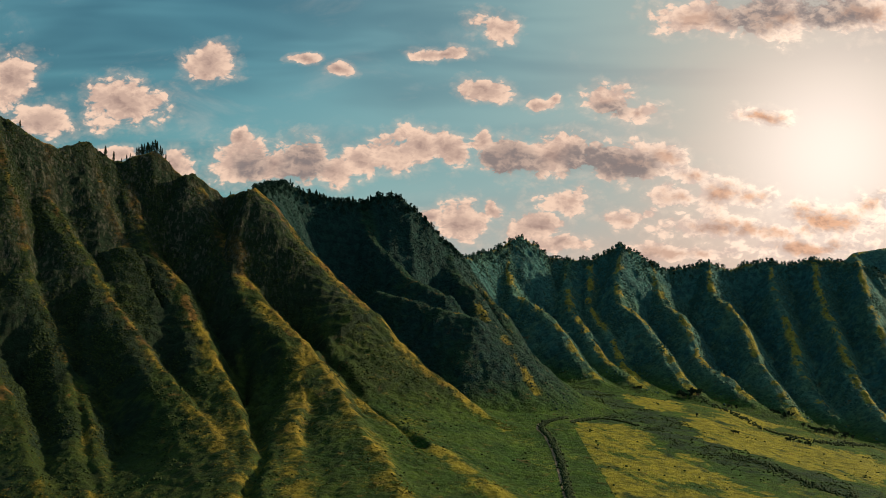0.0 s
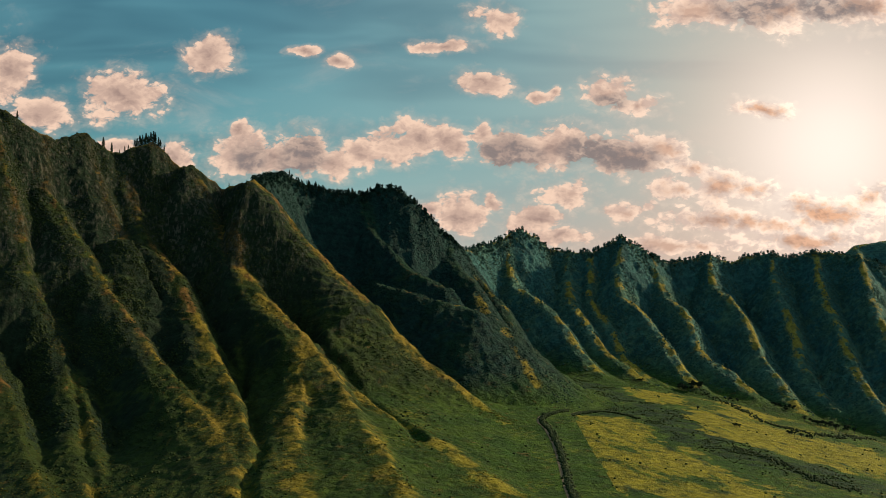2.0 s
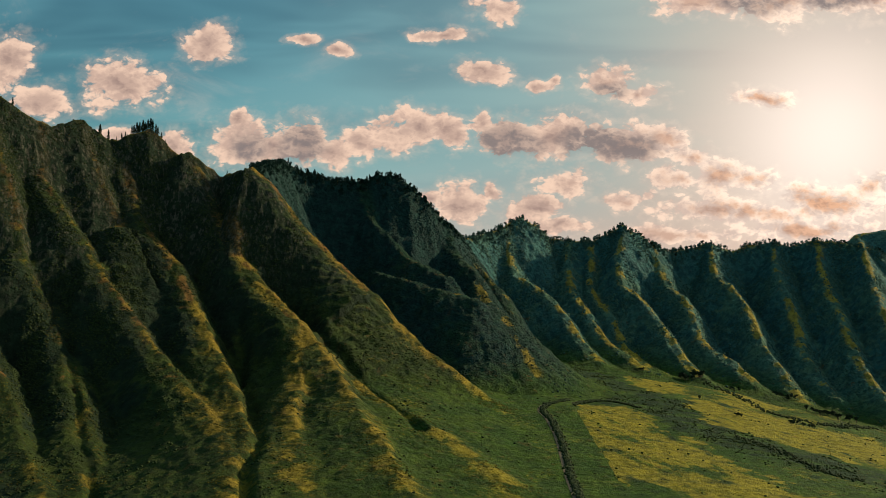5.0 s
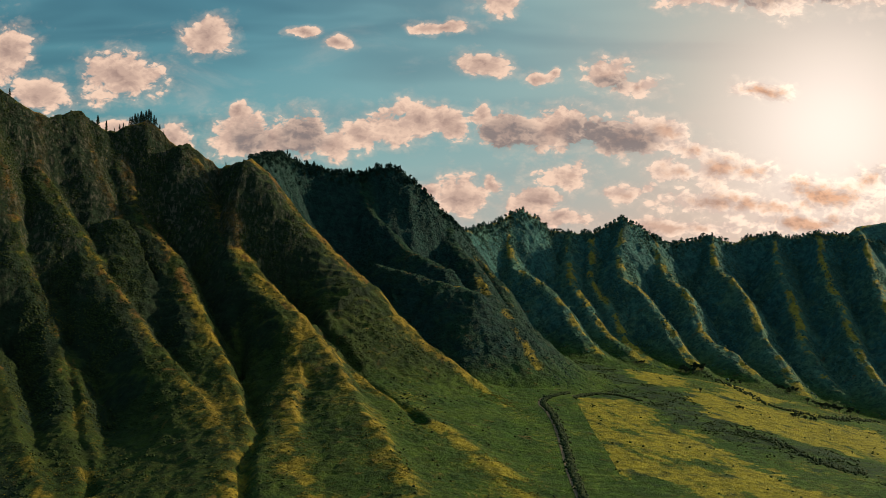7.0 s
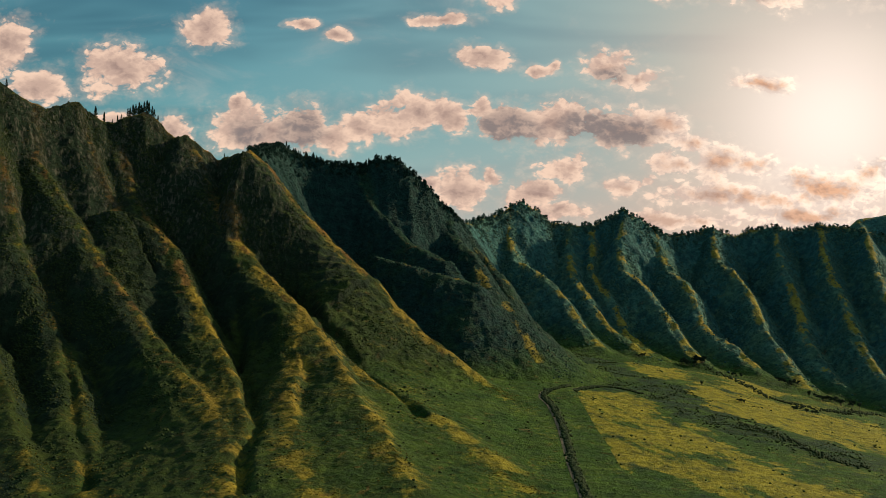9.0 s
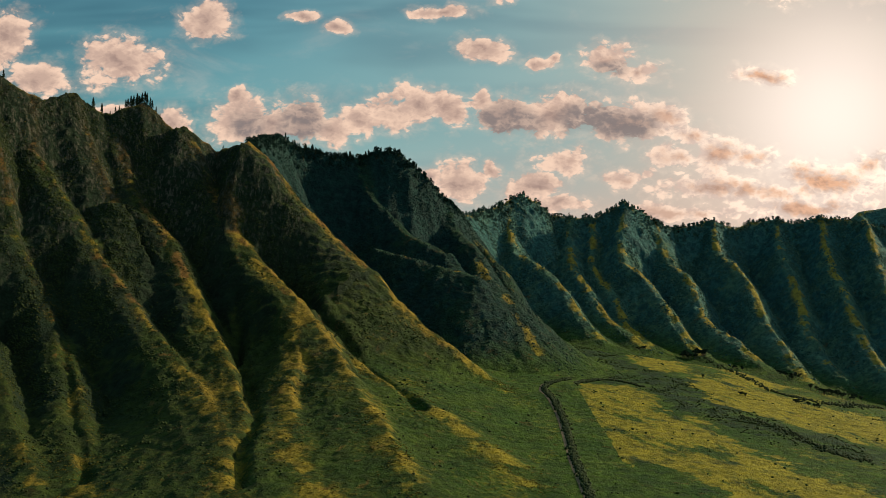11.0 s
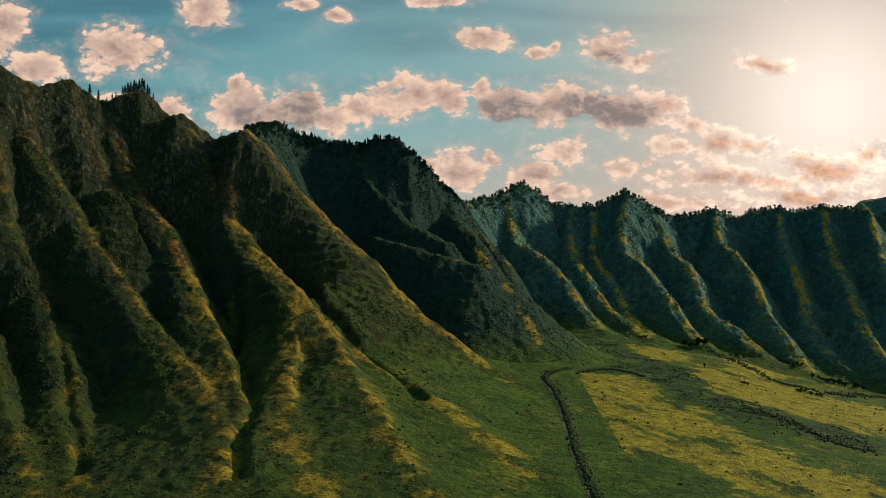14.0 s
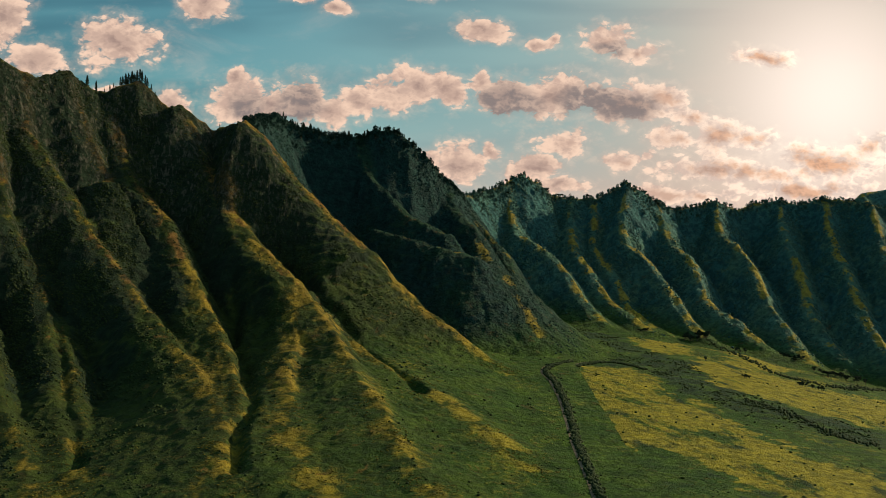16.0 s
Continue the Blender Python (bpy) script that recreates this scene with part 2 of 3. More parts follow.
spur(LEFT, 1.9, 1.9, 1.0, [(-944, 1660, 583), (-792, 1610, 567), (-671, 1575, 528), (-638, 1590, 501), (-611, 1610, 489), (-578, 1640, 507), (-539, 1670, 478), (-504, 1690, 494), (-482, 1700, 503), (-440, 1710, 461), (-416, 1700, 463), (-372, 1720, 427), (-313, 1680, 436)])
spur(LEFT, 2.6, 0.36, 0.52, [(-313, 1680, 437), (-280, 1675, 413), (-249, 1670, 378), (-206, 1655, 322), (-154, 1630, 267), (-107, 1610, 229), (-71, 1585, 187), (-21, 1555, 144), (24, 1520, 110), (68, 1480, 69), (93, 1440, 46)], 34.0)
spur(LEFT, 1.5, 0.36, 0.85, [(-416, 1700, 464), (-395, 1680, 424), (-366, 1650, 369), (-337, 1620, 319), (-290, 1560, 262), (-242, 1500, 222), (-201, 1450, 190), (-168, 1400, 154), (-128, 1310, 115), (-92, 1200, 79), (-60, 1095, 50), (-35, 1010, 29), (-10, 920, 6)], 12.0)
spur(LEFT, 1.5, 0.34, 0.85, [(-528, 1680, 481), (-511, 1655, 437), (-473, 1605, 355), (-442, 1580, 319), (-398, 1545, 278), (-363, 1490, 228), (-325, 1430, 179), (-289, 1360, 137), (-252, 1265, 100), (-210, 1150, 69), (-194, 1105, 57)], 9.0)
spur(LEFT, 1.45, 0.34, 0.85, [(-637, 1620, 498), (-594, 1550, 404), (-555, 1515, 351), (-504, 1490, 292), (-458, 1450, 233), (-404, 1400, 180), (-353, 1340, 137), (-290, 1245, 96), (-243, 1150, 66), (-209, 1060, 44), (-199, 990, 22), (-185, 900, -4)], 9.0)
spur(LEFT, 1.15, 0.36, 0.85, [(-698, 1560, 543), (-662, 1520, 466), (-624, 1480, 387), (-584, 1440, 287), (-550, 1420, 232), (-515, 1395, 183), (-478, 1345, 144), (-439, 1270, 107), (-388, 1150, 61), (-343, 1030, 21), (-305, 930, -10)])
spur(LEFT, 1.15, 0.36, 0.85, [(-812, 1600, 555), (-747, 1510, 424), (-677, 1425, 301), (-589, 1325, 180), (-505, 1215, 104), (-430, 1095, 55), (-375, 1000, 16), (-324, 910, -15)])
spur(LEFT, 1.25, 0.4, 1.0, [(-974, 1650, 567), (-901, 1550, 429), (-814, 1450, 303), (-687, 1310, 152), (-581, 1190, 55), (-490, 1070, -9), (-412, 960, -47)])
spur(LEFT, 1.3, 1.2, 1.0, [(-578, 1640, 507), (-548, 1620, 449), (-517, 1595, 385), (-490, 1570, 330)])
spur(MID, 2.0, 2.0, 1.0, [(-317, 1700, 439), (-301, 1950, 487), (-261, 1970, 470), (-225, 1980, 459), (-156, 2000, 455), (-129, 2000, 467), (-100, 2000, 469), (-69, 2000, 453), (-37, 2010, 421), (7, 2030, 374), (41, 2050, 348)])
spur(MID, 1.4, 1.0, 1.0, [(7, 2030, 375), (18, 1990, 332), (56, 1880, 270), (78, 1790, 221), (104, 1735, 169), (128, 1690, 122), (146, 1640, 89)], 14.0)
spur(MID, 1.3, 1.0, 1.0, [(-114, 1830, 274), (-81, 1800, 263), (-5, 1760, 239), (44, 1750, 228), (74, 1765, 214)], 14.0)
spur(MID, 1.3, 1.0, 1.0, [(43, 2080, 350), (62, 2040, 308), (103, 1980, 251), (127, 1930, 213), (143, 1880, 167), (179, 1830, 135), (218, 1790, 101)])
spur(FAR, 2.0, 2.0, 1.0, [(7, 2030, 374), (44, 2200, 360), (83, 2300, 376), (124, 2350, 393), (185, 2400, 425), (220, 2420, 410), (248, 2440, 381), (302, 2450, 377), (355, 2450, 376), (392, 2430, 393), (421, 2420, 408), (452, 2430, 395), (502, 2450, 367), (542, 2480, 351), (621, 2500, 369), (651, 2500, 374), (708, 2520, 355)])
spur(FAR, 2.0, 2.0, 1.0, [(708, 2520, 355), (743, 2520, 371), (804, 2510, 377), (839, 2500, 367), (900, 2480, 381), (955, 2450, 371), (1022, 2420, 352), (1154, 2480, 295), (1351, 2550, 229)])
spur(FAR, 1.3, 0.75, 1.0, [(185, 2400, 425), (148, 2330, 345), (158, 2260, 287), (205, 2200, 258), (236, 2160, 231), (259, 2100, 185), (277, 2040, 141), (298, 1990, 110)])
spur(FAR, 1.3, 0.75, 1.0, [(302, 2450, 377), (287, 2380, 322), (286, 2310, 274), (292, 2260, 242), (310, 2190, 199), (332, 2130, 155), (363, 2060, 119), (389, 2000, 89)])
spur(FAR, 1.3, 0.75, 1.0, [(355, 2450, 376), (331, 2330, 275), (343, 2270, 234), (365, 2200, 187), (371, 2130, 141), (398, 2070, 107), (422, 2020, 82)])
spur(FAR, 1.3, 0.75, 1.0, [(421, 2420, 408), (400, 2360, 341), (398, 2280, 267), (431, 2230, 233), (453, 2170, 187), (466, 2100, 142), (484, 2050, 108), (500, 2000, 78)])
spur(FAR, 1.3, 0.75, 1.0, [(502, 2450, 367), (500, 2380, 303), (511, 2320, 260), (533, 2280, 243), (531, 2220, 199), (533, 2160, 155), (549, 2110, 131), (573, 2060, 108), (598, 1990, 68)])
spur(FAR, 1.3, 0.75, 1.0, [(651, 2500, 374), (629, 2400, 298), (653, 2340, 266), (660, 2270, 222), (662, 2200, 176), (657, 2140, 139), (670, 2050, 89), (668, 1940, 32)])
spur(FAR, 1.3, 0.75, 1.0, [(804, 2510, 377), (775, 2400, 298), (774, 2310, 237), (762, 2240, 185), (747, 2150, 127), (745, 2060, 77), (750, 1990, 46)])
spur(FAR, 1.3, 0.75, 1.0, [(900, 2480, 381), (877, 2400, 318), (858, 2300, 250), (848, 2200, 185), (838, 2110, 129), (824, 2010, 75), (831, 1920, 39)])
spur(FAR, 1.3, 0.75, 1.0, [(983, 2420, 361), (959, 2320, 288), (938, 2210, 212), (920, 2090, 132), (902, 1960, 51)])
spur(LEFT, 0.8, 0.35, 1.0, [(-194, 1405, 150), (-185, 1340, 124), (-169, 1200, 80), (-155, 1090, 45), (-129, 1000, 16), (-100, 910, -10)])
spur(LEFT, 0.6, 0.25, 1.0, [(-168, 1405, 157), (-136, 1385, 122), (-89, 1330, 89), (-30, 1260, 62), (15, 1190, 43), (55, 1105, 23), (84, 1030, 0)], 14.0)
spur(DISTANT, 1.2, 1.2, 1.0, [(1075, 3300, 384), (1184, 3300, 412), (1292, 3300, 439), (1329, 3300, 464), (1416, 3300, 479), (1564, 3300, 494), (1834, 3300, 458)])
spur(DISTANT, 0.8, 0.6, 1.0, [(1329, 3300, 464), (1292, 3150, 393), (1245, 3000, 318)])
spur(DISTANT, 0.8, 0.6, 1.0, [(1474, 3300, 486), (1421, 3150, 393), (1367, 3000, 318)])
spur(MID, 1.6, 1.4, 1.0, [(-156, 1992, 437), (-136, 1955, 388), (-97, 1915, 342), (-54, 1870, 298), (6, 1830, 266)])


# stream-cut gullies down the near ridge
GULLIES = [
    [(-279, 1470), (-262, 1370), (-224, 1230), (-196, 1120), (-193, 1040), (-182, 970)],
    [(-235, 1570), (-180, 1500), (-125, 1430), (-67, 1330), (-26, 1230)],
    [(-514, 1430), (-469, 1330), (-407, 1190), (-360, 1080), (-334, 1010)],
]


def foot_fan(x, y):
    """The long grassy fan of slope wash under the near ridge."""
    d = np.maximum(88 + 0.02 * (y - 1200) + 14 * fractal(x, y, 120, 3, 0.5, 77) - x, 0)
    return floor_height(x, y) - 4 + 46 * (1 - np.exp(-d / 165))


def massif_height(massif, x, y, seed, flute, bench, apron, coarse=1.0, carved=(), fan=None):
    """The upper envelope of the crests and their flanks, gullied and roughened."""
    wx = x + 5 * fractal(x, y, 90, 3, 0.5, seed) + 2 * fractal(x, y, 18, 2, 0.5, seed + 9)
    wy = y + 5 * fractal(x, y, 90, 3, 0.5, seed + 4) + 2 * fractal(x, y, 18, 2, 0.5, seed + 13)
    wx, wy = wx.astype(np.float32), wy.astype(np.float32)
    peak, total = None, None
    near = np.full_like(wx, 1e9)
    for i, (steep, easy, eased, rounded, c, whole_run) in enumerate(massif):
        off = np.full_like(wx, 1e9)
        s, top, side = np.zeros_like(wx), np.zeros_like(wx), np.zeros_like(wx)
        run = 0.0
        for p, q in zip(c[:-1], c[1:]):
            d = q[:2] - p[:2]
            length = float(np.hypot(*d))
            ax, ay = wx - np.float32(p[0]), wy - np.float32(p[1])
            dx, dy = np.float32(d[0]), np.float32(d[1])
            t = np.clip((ax * dx + ay * dy) / np.float32(length ** 2), 0, 1)
            if run == 0.0:
                behind = np.maximum(-(ax * dx + ay * dy) / np.float32(length), 0)
            o = (ax - t * dx) ** 2 + (ay - t * dy) ** 2
            hit = o < off
            off = np.where(hit, o, off)
            s = np.where(hit, np.float32(run) + t * np.float32(length), s)
            top = np.where(hit, np.float32(p[2]) + t * np.float32(q[2] - p[2]), top)
            side = np.where(hit, dx * ay - dy * ax, side)
            run += length
        off = np.sqrt(off)
        u = np.clip((s / whole_run - 0.3 * eased) / (0.7 * eased), 0, 1)
        u = np.where(side < 0, u, np.clip((s / whole_run - 0.72) / 0.28, 0, 1))
        start = np.where(side < 0, steep, max(steep, 1.1))
        k = start + (easy - start) * u * u * (3 - 2 * u)
        rib = flute * np.minimum(off / 40, 1) * (1 - 0.85 * np.clip(s / whole_run, 0, 1)) * (1 - np.abs(perlin(s / 34 + i * 9.1, off / 160, seed + 20)) * 2.6)
        wide = np.where(side < 0, bench * (0.5 + s / whole_run), 0) * (steep < 1.85 or rounded > 30)
        beyond = np.sqrt(np.maximum(off - wide, 0) ** 2 + rounded ** 2) - rounded
        fall = 0.28 * np.minimum(off, wide) + k * beyond * (1.10 - 0.20 * np.minimum(off / 160, 1))
        if rounded < 30.0:
            fall += np.maximum(1.8 - k, 0) * (1 - u) * np.maximum(beyond - 55, 0)
        best = top - fall - 1.6 * behind + rib
        near = np.minimum(near, off)
        if peak is None:
            peak, total = best, np.ones_like(best)
        else:
            higher = np.maximum(peak, best)
            total = total * np.exp((peak - higher) / 3.0) + np.exp((best - higher) / 3.0)
            peak = higher
    z = peak + 3.0 * np.log(total)
    if fan is not None:
        wash = fan(x, y)
        z = wash + 9.0 * np.logaddexp(0, (z - wash) / 9.0)
    rough = np.minimum(near / 30, 1)
    low_down = 0.40 + 0.60 * np.clip((z - floor_height(x, y)) / 140, 0, 1)
    z = z + coarse * low_down * (0.75 + 0.25 * rough) * (1.7 * ridged(x, y, 30, 3, 0.55, seed + 30) + 1.5 * fractal(x, y, 13, 3, 0.65, seed + 40))
    band = z + 25 * fractal(x, y, 110, 3, 0.5, seed + 50)
    z = z + rough * 1.3 * np.sin(band * 2 * np.pi / 17) * np.clip((z - 90) / 100, 0, 1)
    for line in carved:
        off = np.full_like(x, 1e9)
        for p, q in zip(line[:-1], line[1:]):
            dx, dy = q[0] - p[0], q[1] - p[1]
            t = np.clip(((wx - p[0]) * dx + (wy - p[1]) * dy) / (dx * dx + dy * dy), 0, 1)
            off = np.minimum(off, np.hypot(wx - p[0] - t * dx, wy - p[1] - t * dy))
        z = z - 11.0 * np.exp(-(off / 8.0) ** 2)
    low = floor_height(x, y) - 1.5
    over = np.clip((z - low) / apron, -30, 30)
    return np.where(over > 25, z, low + apron * np.log1p(np.exp(over))), near


LAND, NEAR = {}, {}


def sheet(name, xs, ys, height, material, label, category, keep=None, masks=None):
    """A terrain mesh over the grid xs by ys."""
    x, y = np.meshgrid(xs, ys)
    z = height(x, y)
    near = None
    if isinstance(z, tuple):
        z, near = z
    n, m = len(ys), len(xs)
    LAND[name], NEAR[name] = (xs, ys, z), near
    idx = np.arange(n * m).reshape(n, m)
    quads = np.stack([idx[:-1, :-1], idx[:-1, 1:], idx[1:, 1:], idx[1:, :-1]], -1)
    if keep is not None:
        ok = keep(x, y, z)
        quads = quads[ok[:-1, :-1] | ok[:-1, 1:] | ok[1:, 1:] | ok[1:, :-1]]
    quads = quads.reshape(-1, 4)
    used, quads = np.unique(quads, return_inverse=True)
    quads = quads.reshape(-1, 4)
    pts = np.stack([x, y, z], -1).reshape(-1, 3)[used]
    me = bpy.data.meshes.new(name)
    me.vertices.add(len(pts))
    me.vertices.foreach_set("co", pts.ravel())
    me.loops.add(quads.size)
    me.loops.foreach_set("vertex_index", quads.ravel())
    me.polygons.add(len(quads))
    me.polygons.foreach_set("loop_start", np.arange(0, quads.size, 4))
    me.update()
    me.polygons.foreach_set("use_smooth", np.ones(len(quads), bool))
    if masks is not None:
        for key, values in masks(x, y, z, near).items():
            a = me.attributes.new(key, "FLOAT", "POINT")
            a.data.foreach_set("value", values.reshape(-1)[used].astype(np.float32))
    me.materials.append(material)
    me.validate()
    ob = new(name, me)
    return tagged(ob, label, category, kind="structure")


def steepness(x, y, z):
    gy, gx = np.gradient(z, y[:, 0], x[0])
    return np.hypot(gx, gy)


def slope_masks(seed, base_dry, top, upland, lit_gold_top=9999.0):
    """Where the cover is dry or sunlit gold, scrubby or darkened, rocky, bare red earth, or valley grass."""
    def masks(x, y, z, near):
        s = steepness(x, y, z)
        patch = fractal(x, y, 90, 4, 0.55, seed)
        crest = np.exp(-(near / (16 if upland else 15)) ** 2)
        over = z - floor_height(x, y)
        # crest gold: dry grass, plus the sunlit look of the crests put into colour
        dry = base_dry + (0.5 if upland else 0.8) * crest * np.clip(0.75 + 1.5 * fractal(x, y, 40, 4, 0.6, seed + 95), 0, 1.25) - 0.25 * np.clip(s - 1.0, 0, 1) + 0.2 * patch
        scrub = 0.12 + 0.55 * np.clip(s - 0.65, 0, 1) + 0.30 * patch - 0.5 * crest + 0.4 * np.clip((z - top) / 60, 0, 1)
        scrub += upland * np.clip((over - 70) / 90, 0, 1)
        dry = dry - 0.75 * crest * np.clip((over - lit_gold_top) / 60, 0, 1)
        # left slopes are darkened through the scrub colour to imitate dimmer light there
        scrub_dim = (upland > 0.2) * np.clip((-330 - x) / 220, 0, 1) * np.clip(1.6 - over / 130, 0, 1)
        grassy = (upland > 0.2) * np.clip((x + 380) / 120, 0, 1)
        dry, scrub = dry - (0.55 + 0.45 * (x < -420)) * scrub_dim + 0.16 * grassy, scrub + 0.35 * scrub_dim - 0.30 * grassy + 0.12 * (upland > 0.2) * (1 - grassy)
        rock = np.clip((s - 1.15) * 1.2 + 0.6 * fractal(x, y, 40, 3, 0.5, seed + 70), 0, 1)
        rock = rock * (np.clip((over - 150) / 120, 0, 1) if upland > 0.2 else 0.0)
        earth = (upland > 0.2) * crest * np.clip((over - 60) / 150, 0, 1) * (0.7 + 0.8 * fractal(x, y, 50, 3, 0.5, seed + 90))
        return {"dry": np.clip(dry, 0, 1), "scrub": np.clip(scrub, 0, 1), "rock": rock, "earth": np.clip(earth, 0, 1),
                "valley": np.clip(1.15 - over / 45, 0, 1)}
    return masks


def above_floor(x, y, z):
    return z > floor_height(x, y) - 0.8


sheet("mountain_ridge", np.arange(-1050, 190, 2.2), np.arange(880, 1900, 2.2), lambda x, y: massif_height(LEFT, x, y, 11, 4.0, 24.0, 15.0, 1.15, GULLIES, foot_fan),
      SLOPE, "steep fluted green mountain ridge with grassy spurs", "mountain", above_floor, slope_masks(60, 0.08, 480, 0.45))
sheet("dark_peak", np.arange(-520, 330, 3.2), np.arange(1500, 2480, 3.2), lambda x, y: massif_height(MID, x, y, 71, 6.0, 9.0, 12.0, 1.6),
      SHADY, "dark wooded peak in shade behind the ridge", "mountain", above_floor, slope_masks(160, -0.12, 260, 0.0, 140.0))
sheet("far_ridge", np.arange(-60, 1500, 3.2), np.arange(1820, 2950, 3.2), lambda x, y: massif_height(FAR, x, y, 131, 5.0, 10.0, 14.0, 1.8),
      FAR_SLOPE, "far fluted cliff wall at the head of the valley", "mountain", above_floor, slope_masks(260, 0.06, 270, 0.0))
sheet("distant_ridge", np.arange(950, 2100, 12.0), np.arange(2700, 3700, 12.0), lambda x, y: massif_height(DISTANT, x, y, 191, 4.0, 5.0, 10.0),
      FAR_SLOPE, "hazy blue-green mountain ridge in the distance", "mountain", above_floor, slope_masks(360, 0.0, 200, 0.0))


def inside(poly, x, y):
    """How far inside a plan outline each point lies, softly, 0 to 1."""
    hit = np.zeros(x.shape, bool)
    gap = np.full(x.shape, 1e9)
    for (ax, ay), (bx, by) in zip(poly, poly[1:] + poly[:1]):
        cross = ((ay > y) != (by > y)) & (x < (bx - ax) * (y - ay) / (by - ay + 1e-9) + ax)
        hit ^= cross
        t = np.clip(((x - ax) * (bx - ax) + (y - ay) * (by - ay)) / ((bx - ax) ** 2 + (by - ay) ** 2 + 1e-9), 0, 1)
        gap = np.minimum(gap, np.hypot(x - ax - t * (bx - ax), y - ay - t * (by - ay)))
    return np.clip(0.5 + np.where(hit, gap, -gap) / 22, 0, 1)


# plan outlines of the pastures, the scrubby stream belt and the grass tracks
FIELDS = [
    [(156, 1490), (183, 1548), (230, 1590), (284, 1589), (287, 1465), (332, 1402), (355, 1284), (384, 1213), (418, 1142), (466, 1094), (431, 1020), (306, 985), (302, 1051), (283, 1099), (256, 1151), (209, 1152), (178, 1177), (178, 1256), (154, 1318), (147, 1405)],
    [(349, 2046), (392, 2128), (398, 1968), (444, 1925), (418, 1797), (359, 1766), (336, 1888)],
    [(402, 1732), (493, 1812), (541, 1700), (574, 1642), (677, 1705), (688, 1609), (594, 1402), (522, 1405), (495, 1449), (446, 1484), (382, 1506), (393, 1611)],
    [(507, 2048), (590, 2074), (663, 2028), (672, 1937), (542, 1758), (491, 1837), (473, 1936)],
    [(256, 1788), (293, 1839), (285, 1655), (244, 1653)],
]
STREAM = [(194, 2068), (290, 1981), (340, 1811), (388, 1712), (389, 1555), (437, 1482), (488, 1410), (562, 1332), (517, 1231), (452, 1314), (390, 1378), (339, 1428), (309, 1497), (291, 1606), (233, 1608), (182, 1609)]
FRESH = [(351, 1405), (394, 1389), (421, 1283), (458, 1228), (498, 1190), (480, 1149), (427, 1196), (388, 1224), (349, 1308)]
ROAD = [(129, 961), (130, 997), (130, 1044), (132, 1134), (136, 1221), (142, 1337), (140, 1412), (135, 1458), (134, 1486), (142, 1513), (158, 1540), (187, 1577), (217, 1614), (250, 1637), (280, 1634), (307, 1601)]
BUSHES_A = [(487, 1970), (522, 1947), (542, 1758), (605, 1726), (652, 1731), (766, 1852)]
BUSHES_B = [(398, 1452), (426, 1422), (445, 1393), (460, 1343), (475, 1285), (510, 1274)]


def floor_masks(x, y, z, near):
    wx, wy = x + 26 * fractal(x, y, 52, 5, 0.7, 320), y + 22 * fractal(x, y, 60, 5, 0.7, 330)
    patch = fractal(x, y, 120, 4, 0.55, 300)
    field = np.zeros_like(x)
    for f in FIELDS:
        field = np.maximum(field, inside(f, wx, wy))
    belt, fresh = inside(STREAM, wx, wy), inside(FRESH, wx, wy)
    streaks = fractal(x + y * 0.4, y * 0.35, 26, 4, 0.6, 340)
    dry = 0.16 + 0.18 * np.clip((x - 300) / 200, 0, 1) + 0.3 * patch + (0.70 + 0.60 * streaks) * field
    dry = dry * (1 - 0.8 * belt) * (1 - fresh)
    scrub = 0.18 + 0.45 * fractal(x, y, 40, 5, 0.65, 310) - 0.10 * field + 0.40 * np.clip(-streaks, 0, 1) * field + 0.45 * belt - 0.5 * fresh
    return {"dry": np.clip(dry, 0, 1), "scrub": np.clip(scrub, 0, 1), "rock": np.zeros_like(x), "valley": np.ones_like(x)}


edges_x = np.concatenate([np.linspace(-4600, -700, 30)[:-1], np.arange(-700, 1300, 3.2), np.linspace(1300, 4600, 26)[1:]])
edges_y = np.concatenate([np.linspace(-4600, 820, 40)[:-1], np.arange(820, 2150, 3.2), np.linspace(2150, 4600, 20)[1:]])
sheet("ground", edges_x, edges_y, floor_height, SLOPE, "valley floor of dry and green grass", "ground", None, floor_masks)


# ---- plants ----
def leaf_material(name, dark, light):
    def build(k, pos):
        info = k.add("ShaderNodeNewGeometry").outputs["Random Per Island"]
        n = k.noise(pos, 0.8, 3.0, 0.6)
        c = k.mix(k.math("ADD", k.math("MULTIPLY", info, 0.7), k.math("MULTIPLY", n, 0.4)), dark, light)
        return c, None
    return surface(name, build, 0.8)


BUSH_GREEN = leaf_material("bush_leaves", (0.012, 0.026, 0.012, 1), (0.042, 0.056, 0.014, 1))
# far foliage carries the haze of the distance in its pale blue tone
FAR_GREEN = leaf_material("haze_tinted_leaves", (0.026, 0.082, 0.088, 1), (0.072, 0.138, 0.098, 1))
# leaves on the peak are darkened in colour to carry its shade
SHADE_GREEN = leaf_material("shade_toned_leaves", (0.006, 0.028, 0.028, 1), (0.013, 0.046, 0.034, 1))
VALLEY_GREEN = leaf_material("valley_leaves", (0.020, 0.038, 0.012, 1), (0.052, 0.074, 0.016, 1))
GRASS_TUFT = leaf_material("grass_tufts", (0.060, 0.062, 0.010, 1), (0.17, 0.125, 0.016, 1))
TREE_GREEN = leaf_material("tree_leaves", (0.008, 0.020, 0.014, 1), (0.024, 0.042, 0.018, 1))
BARK = surface("bark", lambda k, p: (k.mix(k.noise(p, 2.0, 4.0, 0.6), (0.06, 0.045, 0.03, 1), (0.14, 0.11, 0.08, 1)), None))
